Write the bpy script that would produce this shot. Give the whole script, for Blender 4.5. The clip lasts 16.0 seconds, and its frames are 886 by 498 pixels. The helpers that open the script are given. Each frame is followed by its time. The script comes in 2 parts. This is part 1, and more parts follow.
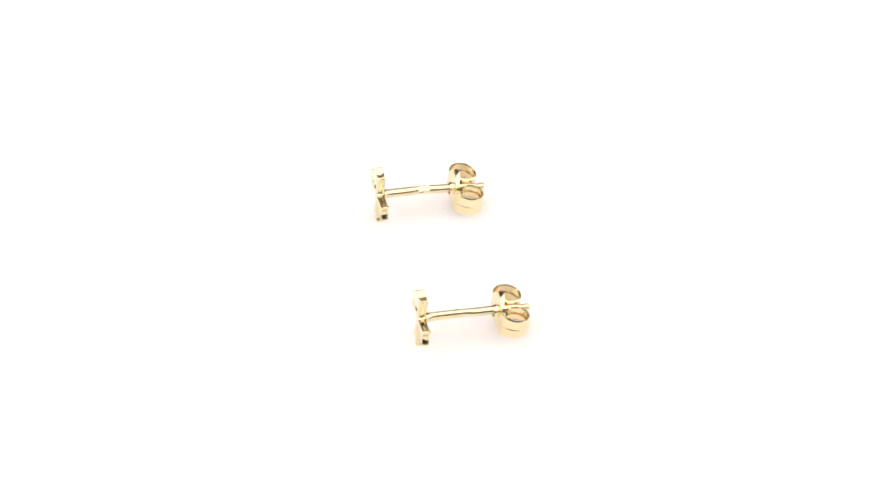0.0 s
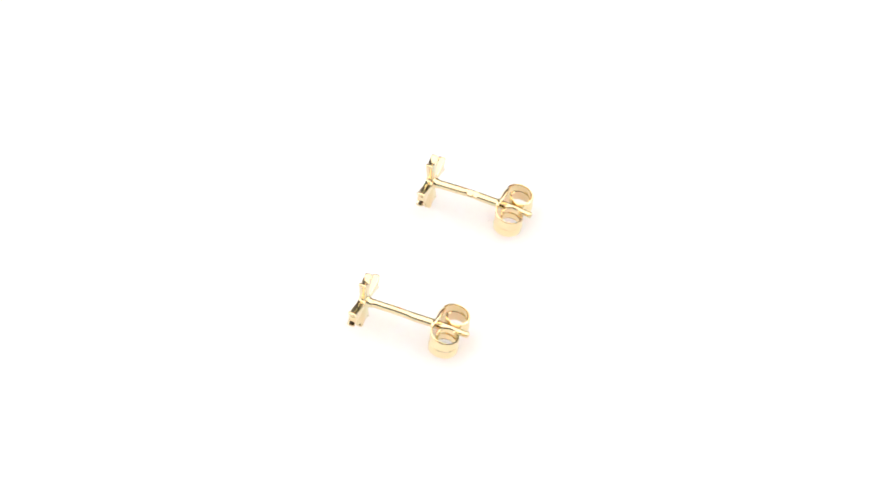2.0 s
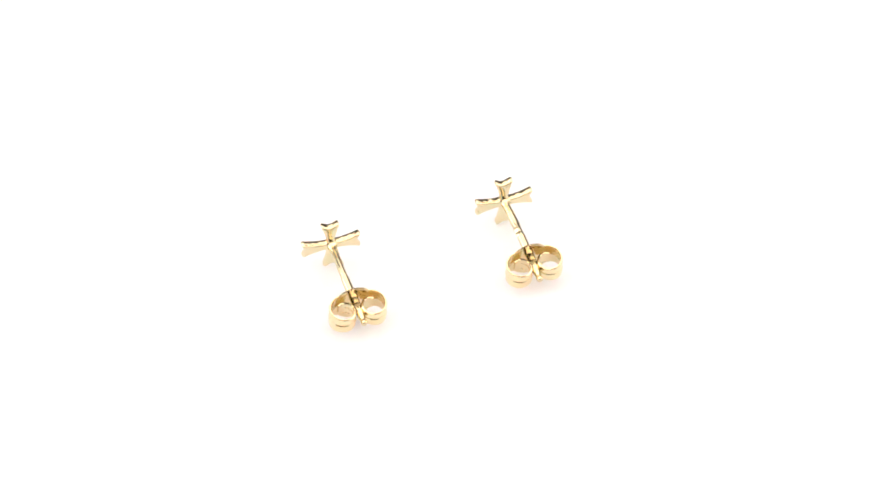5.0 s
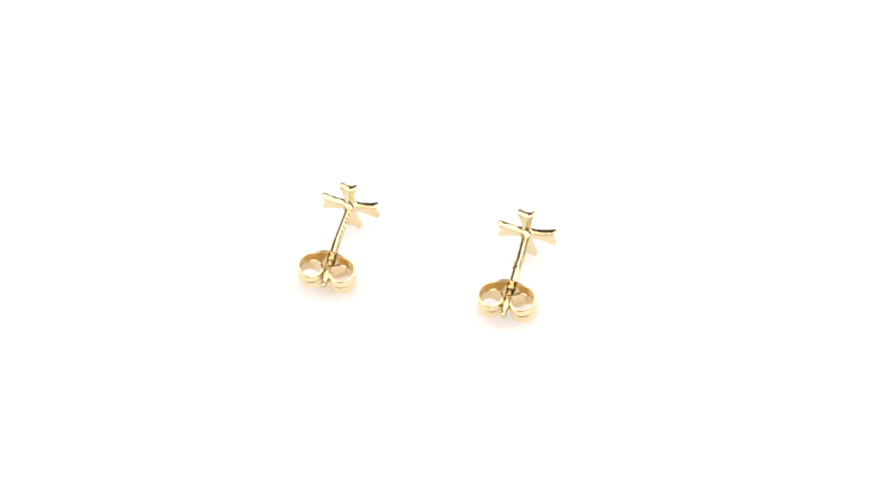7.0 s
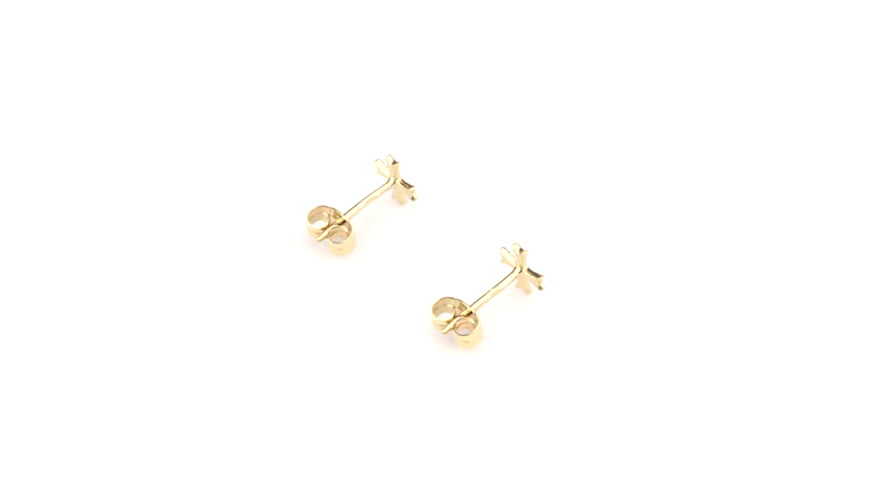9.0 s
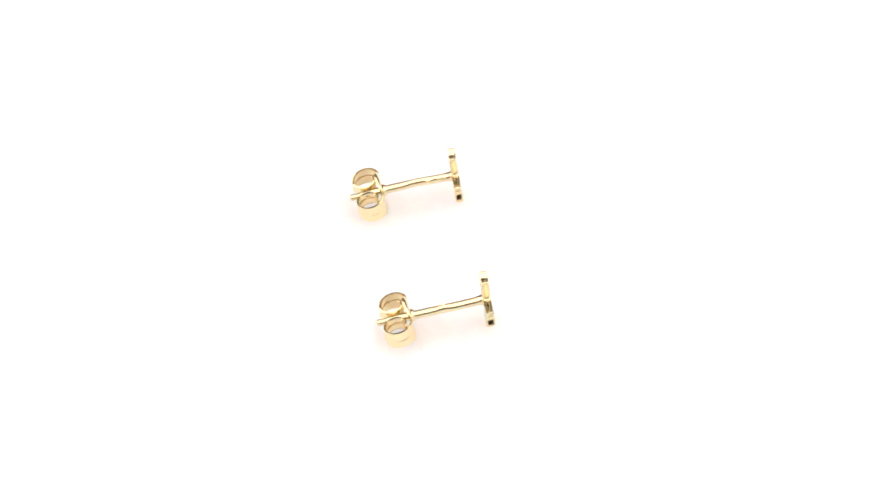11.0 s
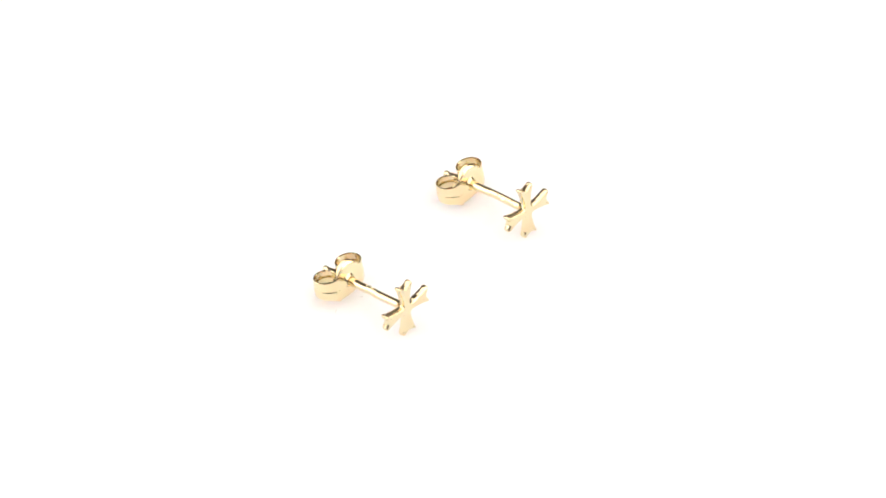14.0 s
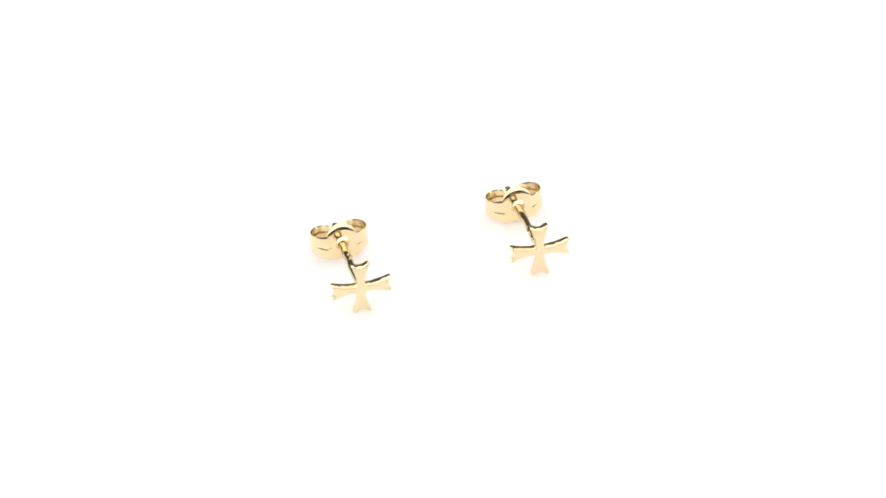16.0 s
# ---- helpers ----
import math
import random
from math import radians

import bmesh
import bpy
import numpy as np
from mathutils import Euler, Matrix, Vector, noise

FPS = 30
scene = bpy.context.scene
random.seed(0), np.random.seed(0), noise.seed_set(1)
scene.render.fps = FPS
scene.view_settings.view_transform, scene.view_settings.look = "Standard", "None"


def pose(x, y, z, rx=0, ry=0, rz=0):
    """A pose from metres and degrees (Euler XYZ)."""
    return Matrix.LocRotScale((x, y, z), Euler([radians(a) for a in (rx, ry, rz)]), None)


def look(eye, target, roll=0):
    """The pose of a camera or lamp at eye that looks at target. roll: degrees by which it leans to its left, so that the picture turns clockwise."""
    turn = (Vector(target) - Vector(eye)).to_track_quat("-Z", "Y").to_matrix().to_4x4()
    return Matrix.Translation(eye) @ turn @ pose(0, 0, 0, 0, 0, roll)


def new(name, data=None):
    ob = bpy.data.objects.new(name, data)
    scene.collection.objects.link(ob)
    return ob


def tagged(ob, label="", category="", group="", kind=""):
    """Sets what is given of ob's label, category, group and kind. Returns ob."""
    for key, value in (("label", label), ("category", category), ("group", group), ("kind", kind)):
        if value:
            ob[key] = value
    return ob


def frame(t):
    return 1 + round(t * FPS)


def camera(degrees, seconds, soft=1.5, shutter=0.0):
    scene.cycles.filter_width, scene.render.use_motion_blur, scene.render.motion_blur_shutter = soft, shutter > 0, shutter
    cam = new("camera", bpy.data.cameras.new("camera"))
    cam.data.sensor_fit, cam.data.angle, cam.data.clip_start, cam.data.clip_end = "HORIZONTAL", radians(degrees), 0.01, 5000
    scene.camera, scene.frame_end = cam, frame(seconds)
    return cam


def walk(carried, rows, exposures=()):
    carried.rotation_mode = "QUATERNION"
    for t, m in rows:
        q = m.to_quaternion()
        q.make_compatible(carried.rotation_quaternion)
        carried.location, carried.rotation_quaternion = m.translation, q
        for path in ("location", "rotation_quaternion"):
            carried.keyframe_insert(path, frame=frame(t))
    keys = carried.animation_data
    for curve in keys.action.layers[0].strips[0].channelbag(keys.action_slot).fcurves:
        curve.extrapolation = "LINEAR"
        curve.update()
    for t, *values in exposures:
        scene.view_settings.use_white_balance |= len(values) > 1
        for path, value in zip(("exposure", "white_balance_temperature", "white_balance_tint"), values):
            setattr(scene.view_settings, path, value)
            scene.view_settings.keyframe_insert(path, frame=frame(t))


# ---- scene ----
MM = 0.001

# ---------------------------------------------------------------- camera
# A fixed camera looks down at about 43 degrees on a turning display plate.
TILT, REACH, AIM = radians(43.527), 276.77 * MM, Vector((0.744 * MM, 0.319 * MM, 1.91 * MM))
EYE = AIM + REACH * Vector((0, -math.cos(TILT), math.sin(TILT)))
cam = camera(17.042, 16.0, soft=1.7)
walk(cam, [(0.0, look(EYE, AIM, -1.549)), (16.0, look(EYE, AIM, -1.549))])

# ---------------------------------------------------------------- light
# A small photo tent: a wide cloth-covered light above, weaker ones at both sides, open to a dim studio in front and behind.
world = bpy.data.worlds.new("studio_air")
scene.world = world
world.use_nodes = True
world.node_tree.nodes["Background"].inputs["Color"].default_value = (1.0, 0.98, 0.96, 1)
world.node_tree.nodes["Background"].inputs["Strength"].default_value = 0.05
scene.view_settings.exposure = -0.66


def softbox(name, where, width, height, watts, colour):
    lamp = bpy.data.lights.new(name, "AREA")
    lamp.shape, lamp.size, lamp.size_y, lamp.energy, lamp.color = "RECTANGLE", width, height, watts, colour
    ob = new(name, lamp)
    ob.matrix_basis = where
    return ob


LAMP_WHITE = (1.0, 0.945, 0.94)
softbox("softbox_overhead", pose(0, -0.16, 0.50, 0, 0, 22), 1.20, 1.10, 8.5, LAMP_WHITE)
softbox("softbox_side", look((-0.62, 0.0, 0.26), (0, 0, 0.02)), 0.50, 0.40, 2.1, LAMP_WHITE)
softbox("softbox_side", look((0.62, 0.0, 0.26), (0, 0, 0.02)), 0.50, 0.40, 2.1, LAMP_WHITE)


# ---------------------------------------------------------------- materials
def material(name, colour, rough, metal=0.0):
    mat = bpy.data.materials.new(name)
    mat.use_nodes = True
    b = mat.node_tree.nodes["Principled BSDF"]
    b.inputs["Base Color"].default_value = (*colour, 1)
    b.inputs["Roughness"].default_value = rough
    b.inputs["Metallic"].default_value = metal
    return mat, mat.node_tree, b


def link(tree, a, b):
    tree.links.new(a, b)


def noise_node(tree, scale, detail=4.0, rough=0.55):
    co = tree.nodes.new("ShaderNodeTexCoord")
    n = tree.nodes.new("ShaderNodeTexNoise")
    n.inputs["Scale"].default_value, n.inputs["Detail"].default_value, n.inputs["Roughness"].default_value = scale, detail, rough
    link(tree, co.outputs["Object"], n.inputs["Vector"])
    return n


def ramp(tree, source, lo, hi, c0, c1):
    r = tree.nodes.new("ShaderNodeValToRGB")
    r.color_ramp.elements[0].position, r.color_ramp.elements[1].position = lo, hi
    r.color_ramp.elements[0].color, r.color_ramp.elements[1].color = (*c0, 1), (*c1, 1)
    link(tree, source, r.inputs["Fac"])
    return r


def gold_material(name, c0, c1, r0, r1, relief):
    """Polished pale yellow gold: slight colour drift, uneven polish and tool waves."""
    mat, tree, b = material(name, c0, r0, 1.0)
    broad = noise_node(tree, 650, 3)
    fine = noise_node(tree, 4200, 5, 0.65)
    tint = ramp(tree, broad.outputs["Fac"], 0.35, 0.65, c0, c1)
    link(tree, tint.outputs["Color"], b.inputs["Base Color"])
    polish = ramp(tree, fine.outputs["Fac"], 0.35, 0.7, (r0,) * 3, (r1,) * 3)
    link(tree, polish.outputs["Color"], b.inputs["Roughness"])
    mix = tree.nodes.new("ShaderNodeMath")
    mix.operation = "MULTIPLY_ADD"
    mix.inputs[1].default_value = 0.12
    link(tree, fine.outputs["Fac"], mix.inputs[0])
    link(tree, broad.outputs["Fac"], mix.inputs[2])
    bump = tree.nodes.new("ShaderNodeBump")
    bump.inputs["Strength"].default_value, bump.inputs["Distance"].default_value = relief, 0.00006
    link(tree, mix.outputs[0], bump.inputs["Height"])
    link(tree, bump.outputs["Normal"], b.inputs["Normal"])
    return mat


GOLD = gold_material("polished_yellow_gold", (0.78, 0.675, 0.428), (0.80, 0.70, 0.458), 0.06, 0.11, 0.30)
GOLD_STAMPED = gold_material("pressed_sheet_gold", (0.86, 0.72, 0.448), (0.875, 0.743, 0.476), 0.06, 0.11, 0.45)


def white_material(name, colour, rough, scale):
    mat, tree, b = material(name, colour, rough)
    broad = noise_node(tree, scale, 4)
    fine = noise_node(tree, scale * 14, 3)
    tint = ramp(tree, broad.outputs["Fac"], 0.3, 0.7, colour, tuple(c * 0.985 for c in colour))
    link(tree, tint.outputs["Color"], b.inputs["Base Color"])
    polish = ramp(tree, fine.outputs["Fac"], 0.3, 0.7, (rough - 0.04,) * 3, (rough + 0.05,) * 3)
    link(tree, polish.outputs["Color"], b.inputs["Roughness"])
    return mat


WHITE_PLATE = white_material("white_acrylic", (0.935, 0.91, 0.908), 0.45, 60)
plate_shader = WHITE_PLATE.node_tree.nodes["Principled BSDF"]
plate_shader.inputs["Subsurface Weight"].default_value = 1.0
plate_shader.inputs["Subsurface Radius"].default_value = (1.0, 0.80, 0.72)
plate_shader.inputs["Subsurface Scale"].default_value = 11 * MM
WHITE_CLOTH = white_material("white_tent_cloth", (0.80, 0.80, 0.79), 0.9, 20)
WHITE_PAPER = white_material("white_paper_sweep", (0.84, 0.84, 0.84), 0.8, 30)
STUDIO_GREY = white_material("dim_studio_paint", (0.42, 0.37, 0.32), 0.85, 3)
STUDIO_BROWN = white_material("brown_studio_paint", (0.30, 0.22, 0.16), 0.85, 3)
DUST = material("grey_dust", (0.78, 0.75, 0.74), 0.9)[0]


# ---------------------------------------------------------------- mesh helpers
def part(name, bm, mat, parent=None, label=""):
    me = bpy.data.meshes.new(name)
    bmesh.ops.scale(bm, vec=(1000, 1000, 1000), verts=bm.verts)
    bmesh.ops.triangulate(bm, faces=[f for f in bm.faces if len(f.verts) > 4])
    bmesh.ops.recalc_face_normals(bm, faces=bm.faces)
    bmesh.ops.scale(bm, vec=(MM, MM, MM), verts=bm.verts)
    bm.to_mesh(me)
    bm.free()
    me.materials.append(mat)
    me.set_sharp_from_angle(angle=radians(50))
    ob = new(name, me)
    ob.parent = parent
    return tagged(ob, label)


def loft(bm, loops, caps=(True, True), closed=True):
    """Skin a row of equal loops of points."""
    rows = [[bm.verts.new(p) for p in lp] for lp in loops]
    n = len(rows[0])
    for a, b in zip(rows, rows[1:]):
        for i in range(n if closed else n - 1):
            j = (i + 1) % n
            bm.faces.new((a[i], a[j], b[j], b[i])).smooth = True
    if caps[0]:
        bm.faces.new(rows[0][::-1])
    if caps[1]:
        bm.faces.new(rows[-1])
    return rows


def lathe(bm, profile, steps=48, axis="z", centre=(0, 0, 0)):
    loops = []
    for r, h in profile:
        lp = []
        for i in range(steps):
            a = 2 * math.pi * i / steps
            u, v = r * math.cos(a), r * math.sin(a)
            p = (u, v, h) if axis == "z" else (u, h, v)
            lp.append(tuple(c + d for c, d in zip(p, centre)))
        loops.append(lp)
    loft(bm, loops)


def smooth_closed(points, sub):
    out, n = [], len(points)
    for i in range(n):
        p0, p1, p2, p3 = (Vector(points[(i + k - 1) % n]) for k in range(4))
        for s in range(sub):
            t = s / sub
            out.append(0.5 * (2 * p1 + (p2 - p0) * t + (2 * p0 - 5 * p1 + 4 * p2 - p3) * t * t + (3 * p1 - p0 - 3 * p2 + p3) * t ** 3))
    return out


def inset(points, depths):
    """A closed outline drawn in, each point by its own depth."""
    out, n = [], len(points)
    for i, d in enumerate(depths):
        t = (points[(i + 1) % n] - points[i - 1]).normalized()
        out.append(points[i] + d * Vector((-t.y, t.x)))
    return out


# ---------------------------------------------------------------- setting
def box_wall(name, x0, x1, y0, y1, z0, z1, mat, label):
    bm = bmesh.new()
    loft(bm, [[(x0, y0, z), (x1, y0, z), (x1, y1, z), (x0, y1, z)] for z in (z0, z1)])
    return tagged(part(name, bm, mat), label, "wall", kind="structure")


def setting():
    # white table under the turntable, cloth sides and top of the tent, open behind and in front
    bm = bmesh.new()
    loft(bm, [[(-0.70, -0.60, z), (0.70, -0.60, z), (0.70, 0.62, z), (-0.70, 0.62, z)] for z in (-0.75, -0.030)])
    tagged(part("table_block", bm, WHITE_PAPER), "plain white paper-covered block under the turntable", "table", kind="structure")
    box_wall("wall_west", -0.72, -0.70, -0.78, 0.45, -0.75, 0.54, WHITE_CLOTH, "plain white cloth side of a photo tent")
    box_wall("wall_east", 0.70, 0.72, -0.78, 0.45, -0.75, 0.54, WHITE_CLOTH, "plain white cloth side of a photo tent")
    bm = bmesh.new()
    loft(bm, [[(-0.72, -0.78, z), (0.72, -0.78, z), (0.72, 0.60, z), (-0.72, 0.20, z)] for z in (0.54, 0.55)])
    tagged(part("ceiling", bm, WHITE_CLOTH), "plain white cloth top of a photo tent", "ceiling", kind="structure")
    box_wall("wall_north", -1.0, 1.0, 1.00, 1.02, -0.75, 1.3, STUDIO_GREY, "plain dim grey studio wall")
    # the dim room behind the camera
    box_wall("wall_south", -1.0, 1.0, -2.07, -2.05, -0.75, 1.3, STUDIO_BROWN, "plain dim brown studio wall")
    box_wall("wall_room_west", -1.02, -1.00, -2.05, 1.00, -0.75, 1.3, STUDIO_GREY, "plain dim grey studio wall")
    box_wall("wall_room_east", 1.00, 1.02, -2.05, 1.00, -0.75, 1.3, STUDIO_GREY, "plain dim grey studio wall")
    bm = bmesh.new()
    loft(bm, [[(-1.02, -2.07, z), (1.02, -2.07, z), (1.02, 1.02, z), (-1.02, 1.02, z)] for z in (1.30, 1.32)])
    tagged(part("ceiling_room", bm, STUDIO_GREY), "plain dim grey studio ceiling", "ceiling", kind="structure")
    bm = bmesh.new()
    loft(bm, [[(-1.02, -2.07, z), (1.02, -2.07, z), (1.02, 1.02, z), (-1.02, 1.02, z)] for z in (-0.77, -0.75)])
    tagged(part("floor", bm, STUDIO_GREY), "plain dim grey studio floor", "floor", kind="structure")


def build_turntable():
    base = new("turntable")
    tagged(base, "plain glossy white round turntable that turns slowly", "turntable")
    bm = bmesh.new()
    lathe(bm, [(0.1, -0.012), (0.1235, -0.012), (0.1248, -0.0112), (0.125, -0.010), (0.125, -0.0016), (0.1246, -0.0004), (0.1236, 0.0), (0.09, 0.0)], 160)
    part("plate", bm, WHITE_PLATE, base)
    bm = bmesh.new()
    lathe(bm, [(0.09, -0.030), (0.112, -0.030), (0.114, -0.028), (0.114, -0.014), (0.112, -0.0125), (0.09, -0.0125)], 120)
    part("foot", bm, WHITE_PLATE, base)
    return base


def build_dust(x, y, length, turn):
    """A tiny crumb or fibre of dust that lies on the plate."""
    bm = bmesh.new()
    loops = []
    for k in range(7):
        u = k / 6
        r = (0.012 + 0.032 * math.sin(math.pi * u)) * MM
        cx, cy = (u - 0.5) * length * MM, 0.08 * math.sin(3 * u) * length * MM
        loops.append([(cx, cy + r * math.cos(q), 0.045 * MM + 0.7 * r * math.sin(q)) for q in (radians(60 * i) for i in range(6))])
    loft(bm, loops)
    ob = part("dust_speck", bm, DUST)
    tagged(ob, "tiny pale grey dust speck on the white plate", "dust", "dust on the plate")
    return ob, pose(x * MM, y * MM, 0, 0, 0, turn)


# ---------------------------------------------------------------- earrings
ARM = [(0.48, 0.48), (0.43, 0.82), (0.48, 1.22), (0.57, 1.68), (0.69, 2.14), (0.80, 2.46), (0.88, 2.68), (0.84, 2.86), (0.67, 2.90), (0.45, 2.78), (0.22, 2.65)]


def cross_outline():
    pts = []
    half = ARM
    for k in range(4):
        a = -k * math.pi / 2
        c, s = math.cos(a), math.sin(a)
        arm = [(-x, y) for x, y in half[1:]] + [(0, 2.61)] + [(x, y) for x, y in half[::-1]]
        pts += [(x * c - y * s, x * s + y * c) for x, y in arm]
    return smooth_closed(pts[::-1], 4)


def cross_head(parent, lean):
    """Flat cross with four flared, notched arms and softly rounded rims."""
    line = cross_outline()
    bm = bmesh.new()
    loops = []
    rim = [(0.155 * (1 - math.cos(radians(q))), math.sin(radians(q))) for q in (90, 78, 64, 50, 36, 22, 8)]
    section = [(d, -0.35 * h) for d, h in rim] + [(d, 0.04 + 0.34 * h) for d, h in rim[::-1]]
    for k, (d, y) in enumerate(section):
        # the rims keep a fine cast grain, the two faces are polished flat
        grain = 0.045 * abs(math.sin(math.pi * k / (len(section) - 1))) ** 0.7
        loops.append([(0.972 * p.x * MM, y * MM, 0.972 * p.y * MM)
                      for p in inset(line, [d + grain * noise.noise(Vector((4.0 * q.x, 4.0 * q.y, 6.0 * y + 7 * lean[0]))) for q in line])])
    rows = loft(bm, loops, (False, False))
    n = len(line)
    for row in (rows[0], rows[-1]):
        corners = []
        for k in range(4):
            c = 4 * (77 - 22 * k)
            tip = row[c % n].co
            hub = bm.verts.new((tip.x * 0.78, tip.y, tip.z * 0.78))
            for m in range(-32, 32):
                bm.faces.new((hub, row[(c + m) % n], row[(c + m + 1) % n]))
            bm.faces.new((hub, row[(c - 32) % n], row[(c + 32) % n]))
            for m in range(32, 44):
                quad = [row[(c - m) % n], row[(c - m - 1) % n], row[(c + m + 1) % n], row[(c + m) % n]]
                bm.faces.new(quad)
            corners.append(row[(c - 44) % n])
        bm.faces.new(corners)
    # blob of solder where the post is joined
    lathe(bm, [(0.66 * MM, 0.35 * MM), (0.60 * MM, 0.39 * MM), (0.53 * MM, 0.47 * MM), (0.47 * MM, 0.60 * MM), (0.43 * MM, 0.78 * MM), (0.40 * MM, 0.95 * MM)], 28, "y")
    head = part("cross", bm, GOLD, parent, "flat cross with four flared notched arms")
    head.matrix_basis = pose(0, 0, 0, 0, 0, lean[0]) @ pose(0, 0, 0, lean[1])
    return head


def post_wave(y, bend):
    """Sideways and upward bow of the pin, with a slight hand-made wave."""
    bow = math.sin(math.pi * max(0.0, min(1.0, (y - 0.3) / 8.5)))
    return bend[0] * bow + 0.010 * math.sin(1.3 * y + bend[2]), bend[1] * bow + 0.010 * math.sin(1.7 * y + bend[2])


def post_pin(parent, bend, flats):
    bm = bmesh.new()
    loops, steps = [], 20
    n = 110
    for k in range(n + 1):
        y = 0.30 + 9.99 * k / n
        r = 0.405
        left = 10.29 - y
        r *= 1 - 0.24 * max(0.0, min(1.0, (1.6 - left) / 1.0))
        if left < 0.16:
            r *= math.sqrt(max(0.3, 1 - (1 - left / 0.16) ** 2 * 0.7))
        if 0.45 < left < 0.75:
            r *= 0.90
        dx, dz = post_wave(y, bend)
        lp = []
        squash = 0.0
        for y0, y1, amount in flats:
            squash += amount * max(0.0, min(1.0, (y - y0) / 0.5)) * max(0.0, min(1.0, (y1 - y) / 0.5))
        for i in range(steps):
            a = 2 * math.pi * i / steps
            lp.append(((r * (1 - squash) * math.cos(a) + dx) * MM, y * MM, (r * (1 + 0.35 * squash) * math.sin(a) + dz) * MM))
        loops.append(lp)
    loft(bm, loops)
    return part("post", bm, GOLD, parent, "slim, slightly wavy gold pin")


def hallmark(post, bend, start, widths, angle, half):
    """Unreadable stamp marks, as small worn pads raised along the pin."""
    y = start
    for k, w in enumerate(widths):
        turn = radians(angle + 16 * math.sin(2.4 * k + start))
        c, q = math.cos(turn), math.sin(turn)
        dx, dz = post_wave(y + w / 2, bend)
        bm = bmesh.new()
        loops = []
        for h, size in ((-0.12, 1.0), (0.0, 1.0), (0.016, 0.86), (0.026, 0.55)):
            r = 0.385 + h
            lp = []
            for m in range(12):
                a = 2 * math.pi * m / 12
                e, f = (abs(g) ** 0.6 * math.copysign(1, g) for g in (math.cos(a), math.sin(a)))
                lp.append(((r * c - e * half * size * q + dx) * MM, (y + w / 2 + f * w / 2 * size) * MM, (r * q + e * half * size * c + dz) * MM))
            loops.append(lp)
        loft(bm, loops)
        part("stamp_mark", bm, GOLD_STAMPED, post, "small unreadable stamped mark")
        y += w + 0.07 + 0.09 * (k % 2)


CLUTCH_Y = 7.2


def band_edges(s):
    """Upper and lower edge of the clutch band along its run: s is 0 at the middle, 1 where the scroll begins, 2 at its end."""
    if s < 1:
        return 2.03 * math.sqrt(1 - (0.87 * s) ** 2), -1.96 * math.sqrt(1 - (0.52 * s) ** 2)
    u = s - 1
    ease = max(0.0, 1 - u / 0.16) ** 2
    return 0.97 - 0.025 * ease - 0.42 * min(u, 0.47) - 0.30 * max(0.0, u - 0.47), -1.20 - 0.474 * ease + 0.70 * min(u, 0.47) + 0.45 * max(0.0, u - 0.47)


def band_section(x, y, nx, ny, edges, crease, roll=0.0, thick=0.15, count=25):
    """Cross section of the sheet band: nearly flat, with a sharp crease pressed in along the middle; the rims may roll back,
    the middle is dished round the pin, and the clutch leans back a little."""
    lp = []
    mid, half = (edges[0] + edges[1]) / 2, (edges[0] - edges[1]) / 2
    for face in (1, -1):
        order = range(count) if face > 0 else range(count - 1, -1, -1)
        for k in order:
            v = 1 - 2 * k / (count - 1)
            z = mid + v * half
            swell = crease * ((1 - math.exp(-(abs(v) / 0.13) ** 1.3)) * (0.75 if v > 0 else 1.25 - 0.5 * abs(v)) - 0.35 * abs(v) ** 3)
            dish = 0.14 * roll * math.exp(-(x * x + z * z) / 0.45)
            curl = roll * ((max(0.0, v - 0.70) / 0.30) ** 1.6 * 0.36 + (max(0.0, -v - 0.7) / 0.30) ** 2 * 0.24)
            rim = 0.03 if k in (0, count - 1) else (-0.02 if k in (1, count - 2) else 0.0)
            o = face * (thick / 2 - rim) + swell + dish - curl
            z -= 0.09 * (y - CLUTCH_Y)
            lp.append(((x + nx * o) * MM, (y + ny * o) * MM, z * MM))
    return lp


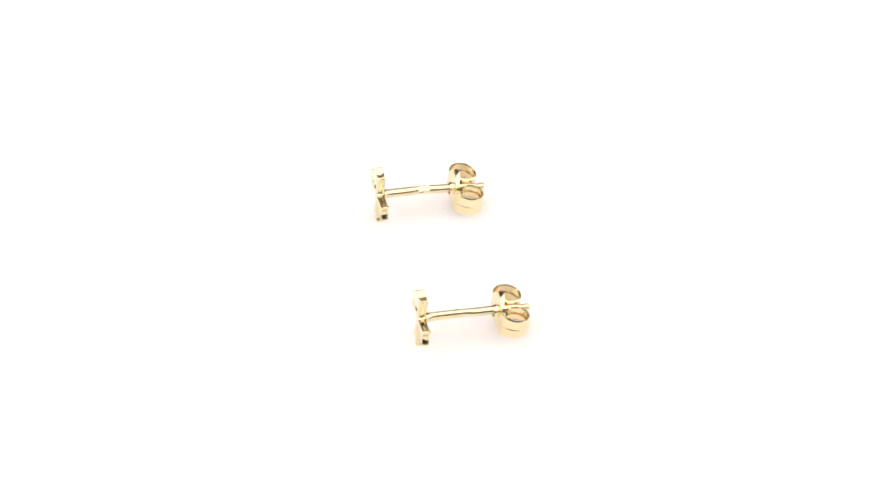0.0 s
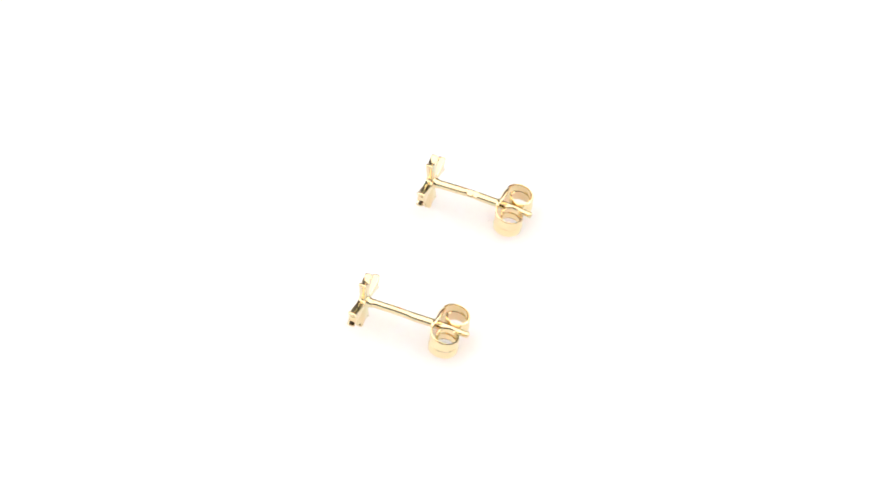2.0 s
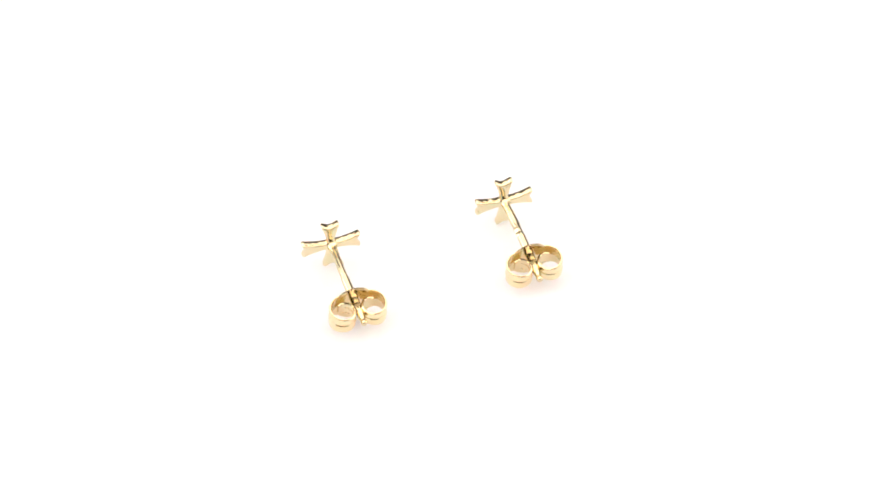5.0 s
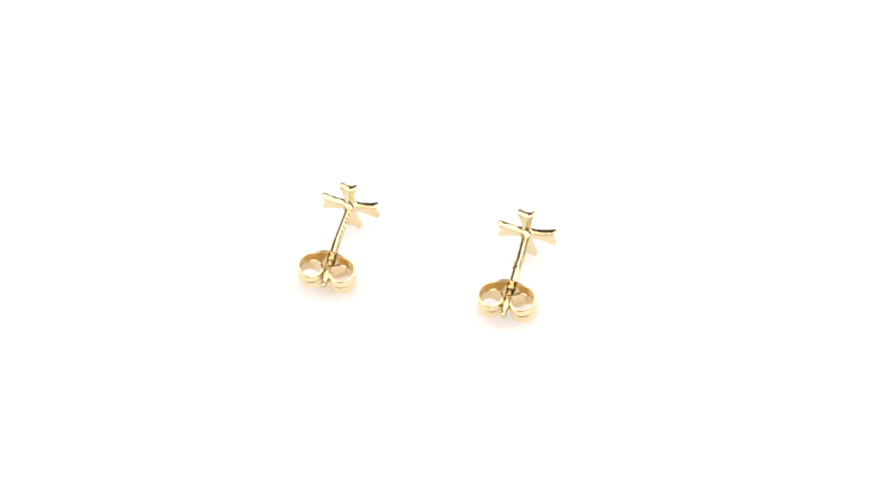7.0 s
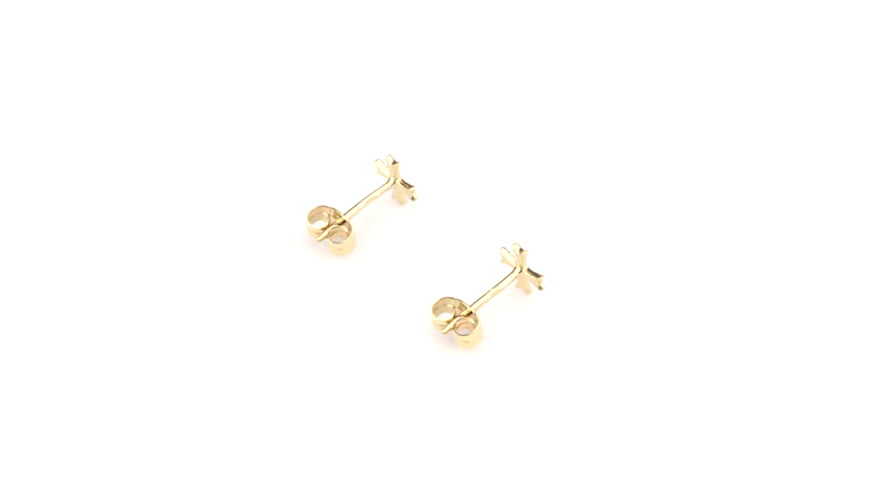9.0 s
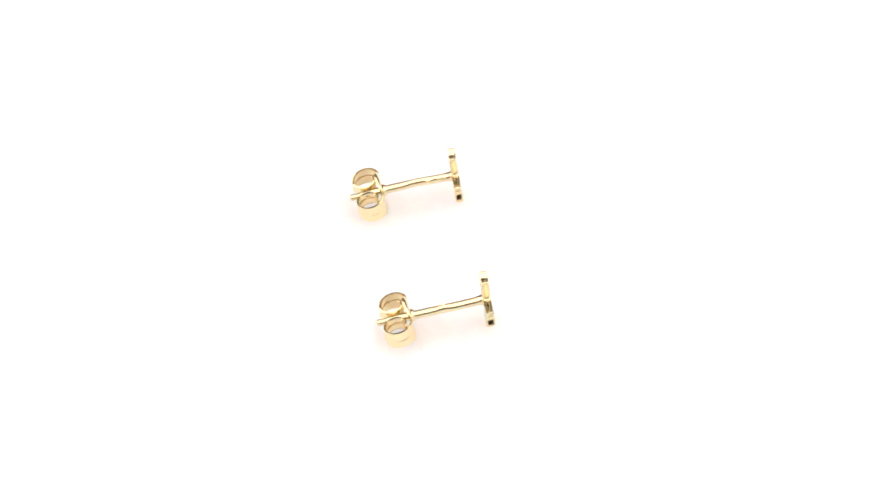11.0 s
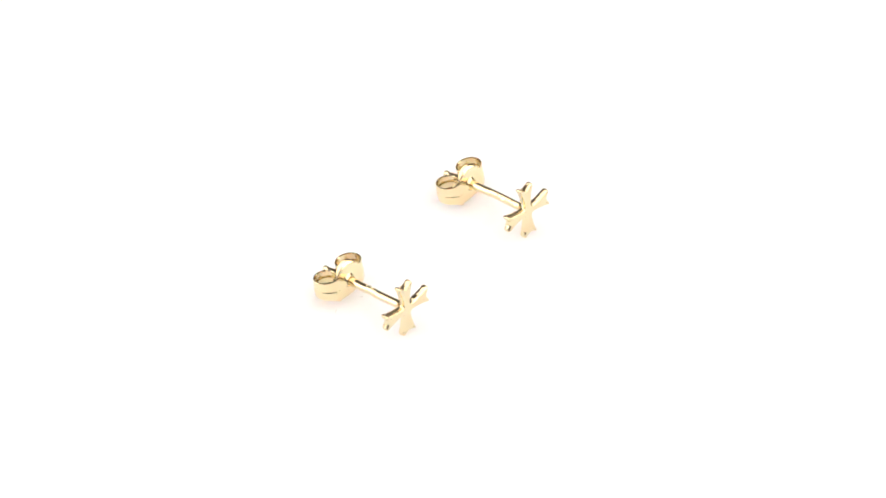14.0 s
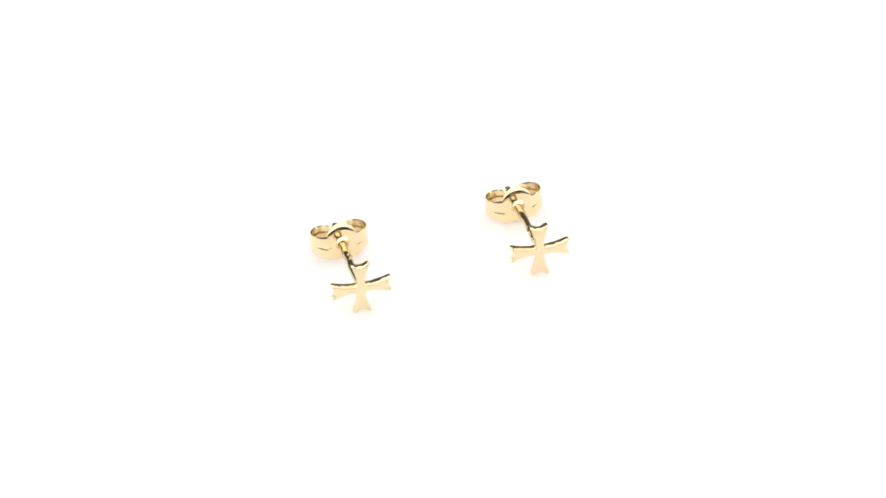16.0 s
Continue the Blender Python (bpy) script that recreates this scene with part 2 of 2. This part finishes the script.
def butterfly_back(parent, shift):
    bm = bmesh.new()
    loops = []
    for k in range(-18, 19):
        s = k / 18
        crease = 0.085 * max(0, abs(s) - 0.30) / 0.70
        loops.append(band_section(1.41 * s, CLUTCH_Y, 0, -1, band_edges(abs(s)), crease, 1 - abs(s) ** 3))
    loft(bm, loops, (False, False))
    back = part("butterfly_back", bm, GOLD_STAMPED, parent, "pressed sheet-gold butterfly clutch with two rolled scrolls")
    for side in (-1, 1):
        bm = bmesh.new()
        loops, n = [], 56
        for k in range(n + 1):
            u = k / n
            turn = -90 + 385 * u
            a = radians(turn)
            rad = 1.20 - 0.04 * min(1, u / 0.47) - 0.42 * max(0, u - 0.47) / 0.53
            x = 1.41 + rad * math.cos(a)
            y = CLUTCH_Y + 1.20 + 0.12 * min(1, u / 0.3) + rad * math.sin(a)
            crease = 0.085 * min(1, (1 - u) / 0.3)
            loops.append(band_section(side * x, y, side * math.cos(a), math.sin(a), band_edges(1 + u), crease))
        loft(bm, loops, (False, True))
        part("scroll", bm, GOLD_STAMPED, back)
    bm = bmesh.new()
    y0 = CLUTCH_Y
    rim = [(0.74, 0.10), (0.64, 0.18), (0.585, 0.28), (0.565, 0.37), (0.535, 0.40), (0.505, 0.38), (0.485, 0.28), (0.475, 0.12)]
    lathe(bm, [(r * MM, (y0 - h) * MM) for r, h in rim], 28, "y")
    part("collar", bm, GOLD_STAMPED, back, "small raised collar round the pin")
    back.matrix_basis = pose(shift[0] * MM, 0, shift[1] * MM, 0, shift[2], 0)
    return back


def build_earring(label, lean, bend, flats, marks, shift):
    ear = new("stud_earring")
    tagged(ear, label, "earring", "pair of cross stud earrings")
    cross_head(ear, lean)
    pin = post_pin(ear, bend, flats)
    for row in marks:
        hallmark(pin, bend, *row)
    butterfly_back(ear, shift)
    return ear


setting()
turntable = build_turntable()
earring_a = build_earring("polished yellow-gold cross stud earring with plain pin and butterfly clutch", (-1.77, 2.77), (-0.08, 0.06, 0.4), [(3.3, 4.9, 0.15)], [(3.75, (0.58, 0.46), 58, 0.30)], (0.0, 0.03, -0.5))
earring_b = build_earring("polished yellow-gold cross stud earring with stamped pin and butterfly clutch", (-3.41, 0.13), (0.06, 0.09, 2.0), [(0.7, 4.8, 0.16)],
                          [(0.95, (0.34, 0.55, 0.24, 0.62, 0.36), 122, 0.17), (4.25, (0.30,), 110, 0.15)], (0.10, 0.0, -3.5))

specks = [build_dust(*row) for row in ((5.6, 6.4, 0.25, 20), (0.88, 7.88, 0.35, 60), (0.78, 10.9, 0.6, 130))]

# ---------------------------------------------------------------- movement
# degrees of turn of the plate, time by time
TURN = [(0, 0.00), (1, -17.19), (2, -34.36), (3, -51.34), (4, -68.09), (5.2, -88.01), (6.3, -106.09), (7, -117.47), (8, -133.67), (9, -150.14), (10.2, -170.42), (11.3, -189.21), (12, -201.17), (13, -218.13), (14, -234.79), (15, -251.25), (16, -267.70)]
SEAT_A = pose(-5.148 * MM, 7.103 * MM, 2.830 * MM) @ pose(0, 0, 0, 0, 0, -77.52) @ pose(0, 0, 0, -6.92) @ pose(0, 0, 0, 0, 1.27)
SEAT_B = pose(-1.441 * MM, -9.651 * MM, 2.828 * MM) @ pose(0, 0, 0, 0, 0, -77.14) @ pose(0, 0, 0, -6.47) @ pose(0, 0, 0, 0, 1.06)


def turn_at(t):
    times, values = [r[0] for r in TURN], [r[1] for r in TURN]
    slope = np.gradient(values, times)
    i = min(max(int(np.searchsorted(times, t)) - 1, 0), len(times) - 2)
    h = times[i + 1] - times[i]
    s = (t - times[i]) / h
    return ((2 * s ** 3 - 3 * s ** 2 + 1) * values[i] + (s ** 3 - 2 * s ** 2 + s) * h * slope[i]
            + (-2 * s ** 3 + 3 * s ** 2) * values[i + 1] + (s ** 3 - s ** 2) * h * slope[i + 1])


def motions():
    turns = [(k * 0.2, pose(0, 0, 0, 0, 0, float(turn_at(k * 0.2)))) for k in range(81)]
    walk(turntable, turns)
    walk(earring_a, [(t, m @ SEAT_A) for t, m in turns])
    walk(earring_b, [(t, m @ SEAT_B) for t, m in turns])
    for speck, seat in specks:
        walk(speck, [(t, m @ seat) for t, m in turns])


motions()
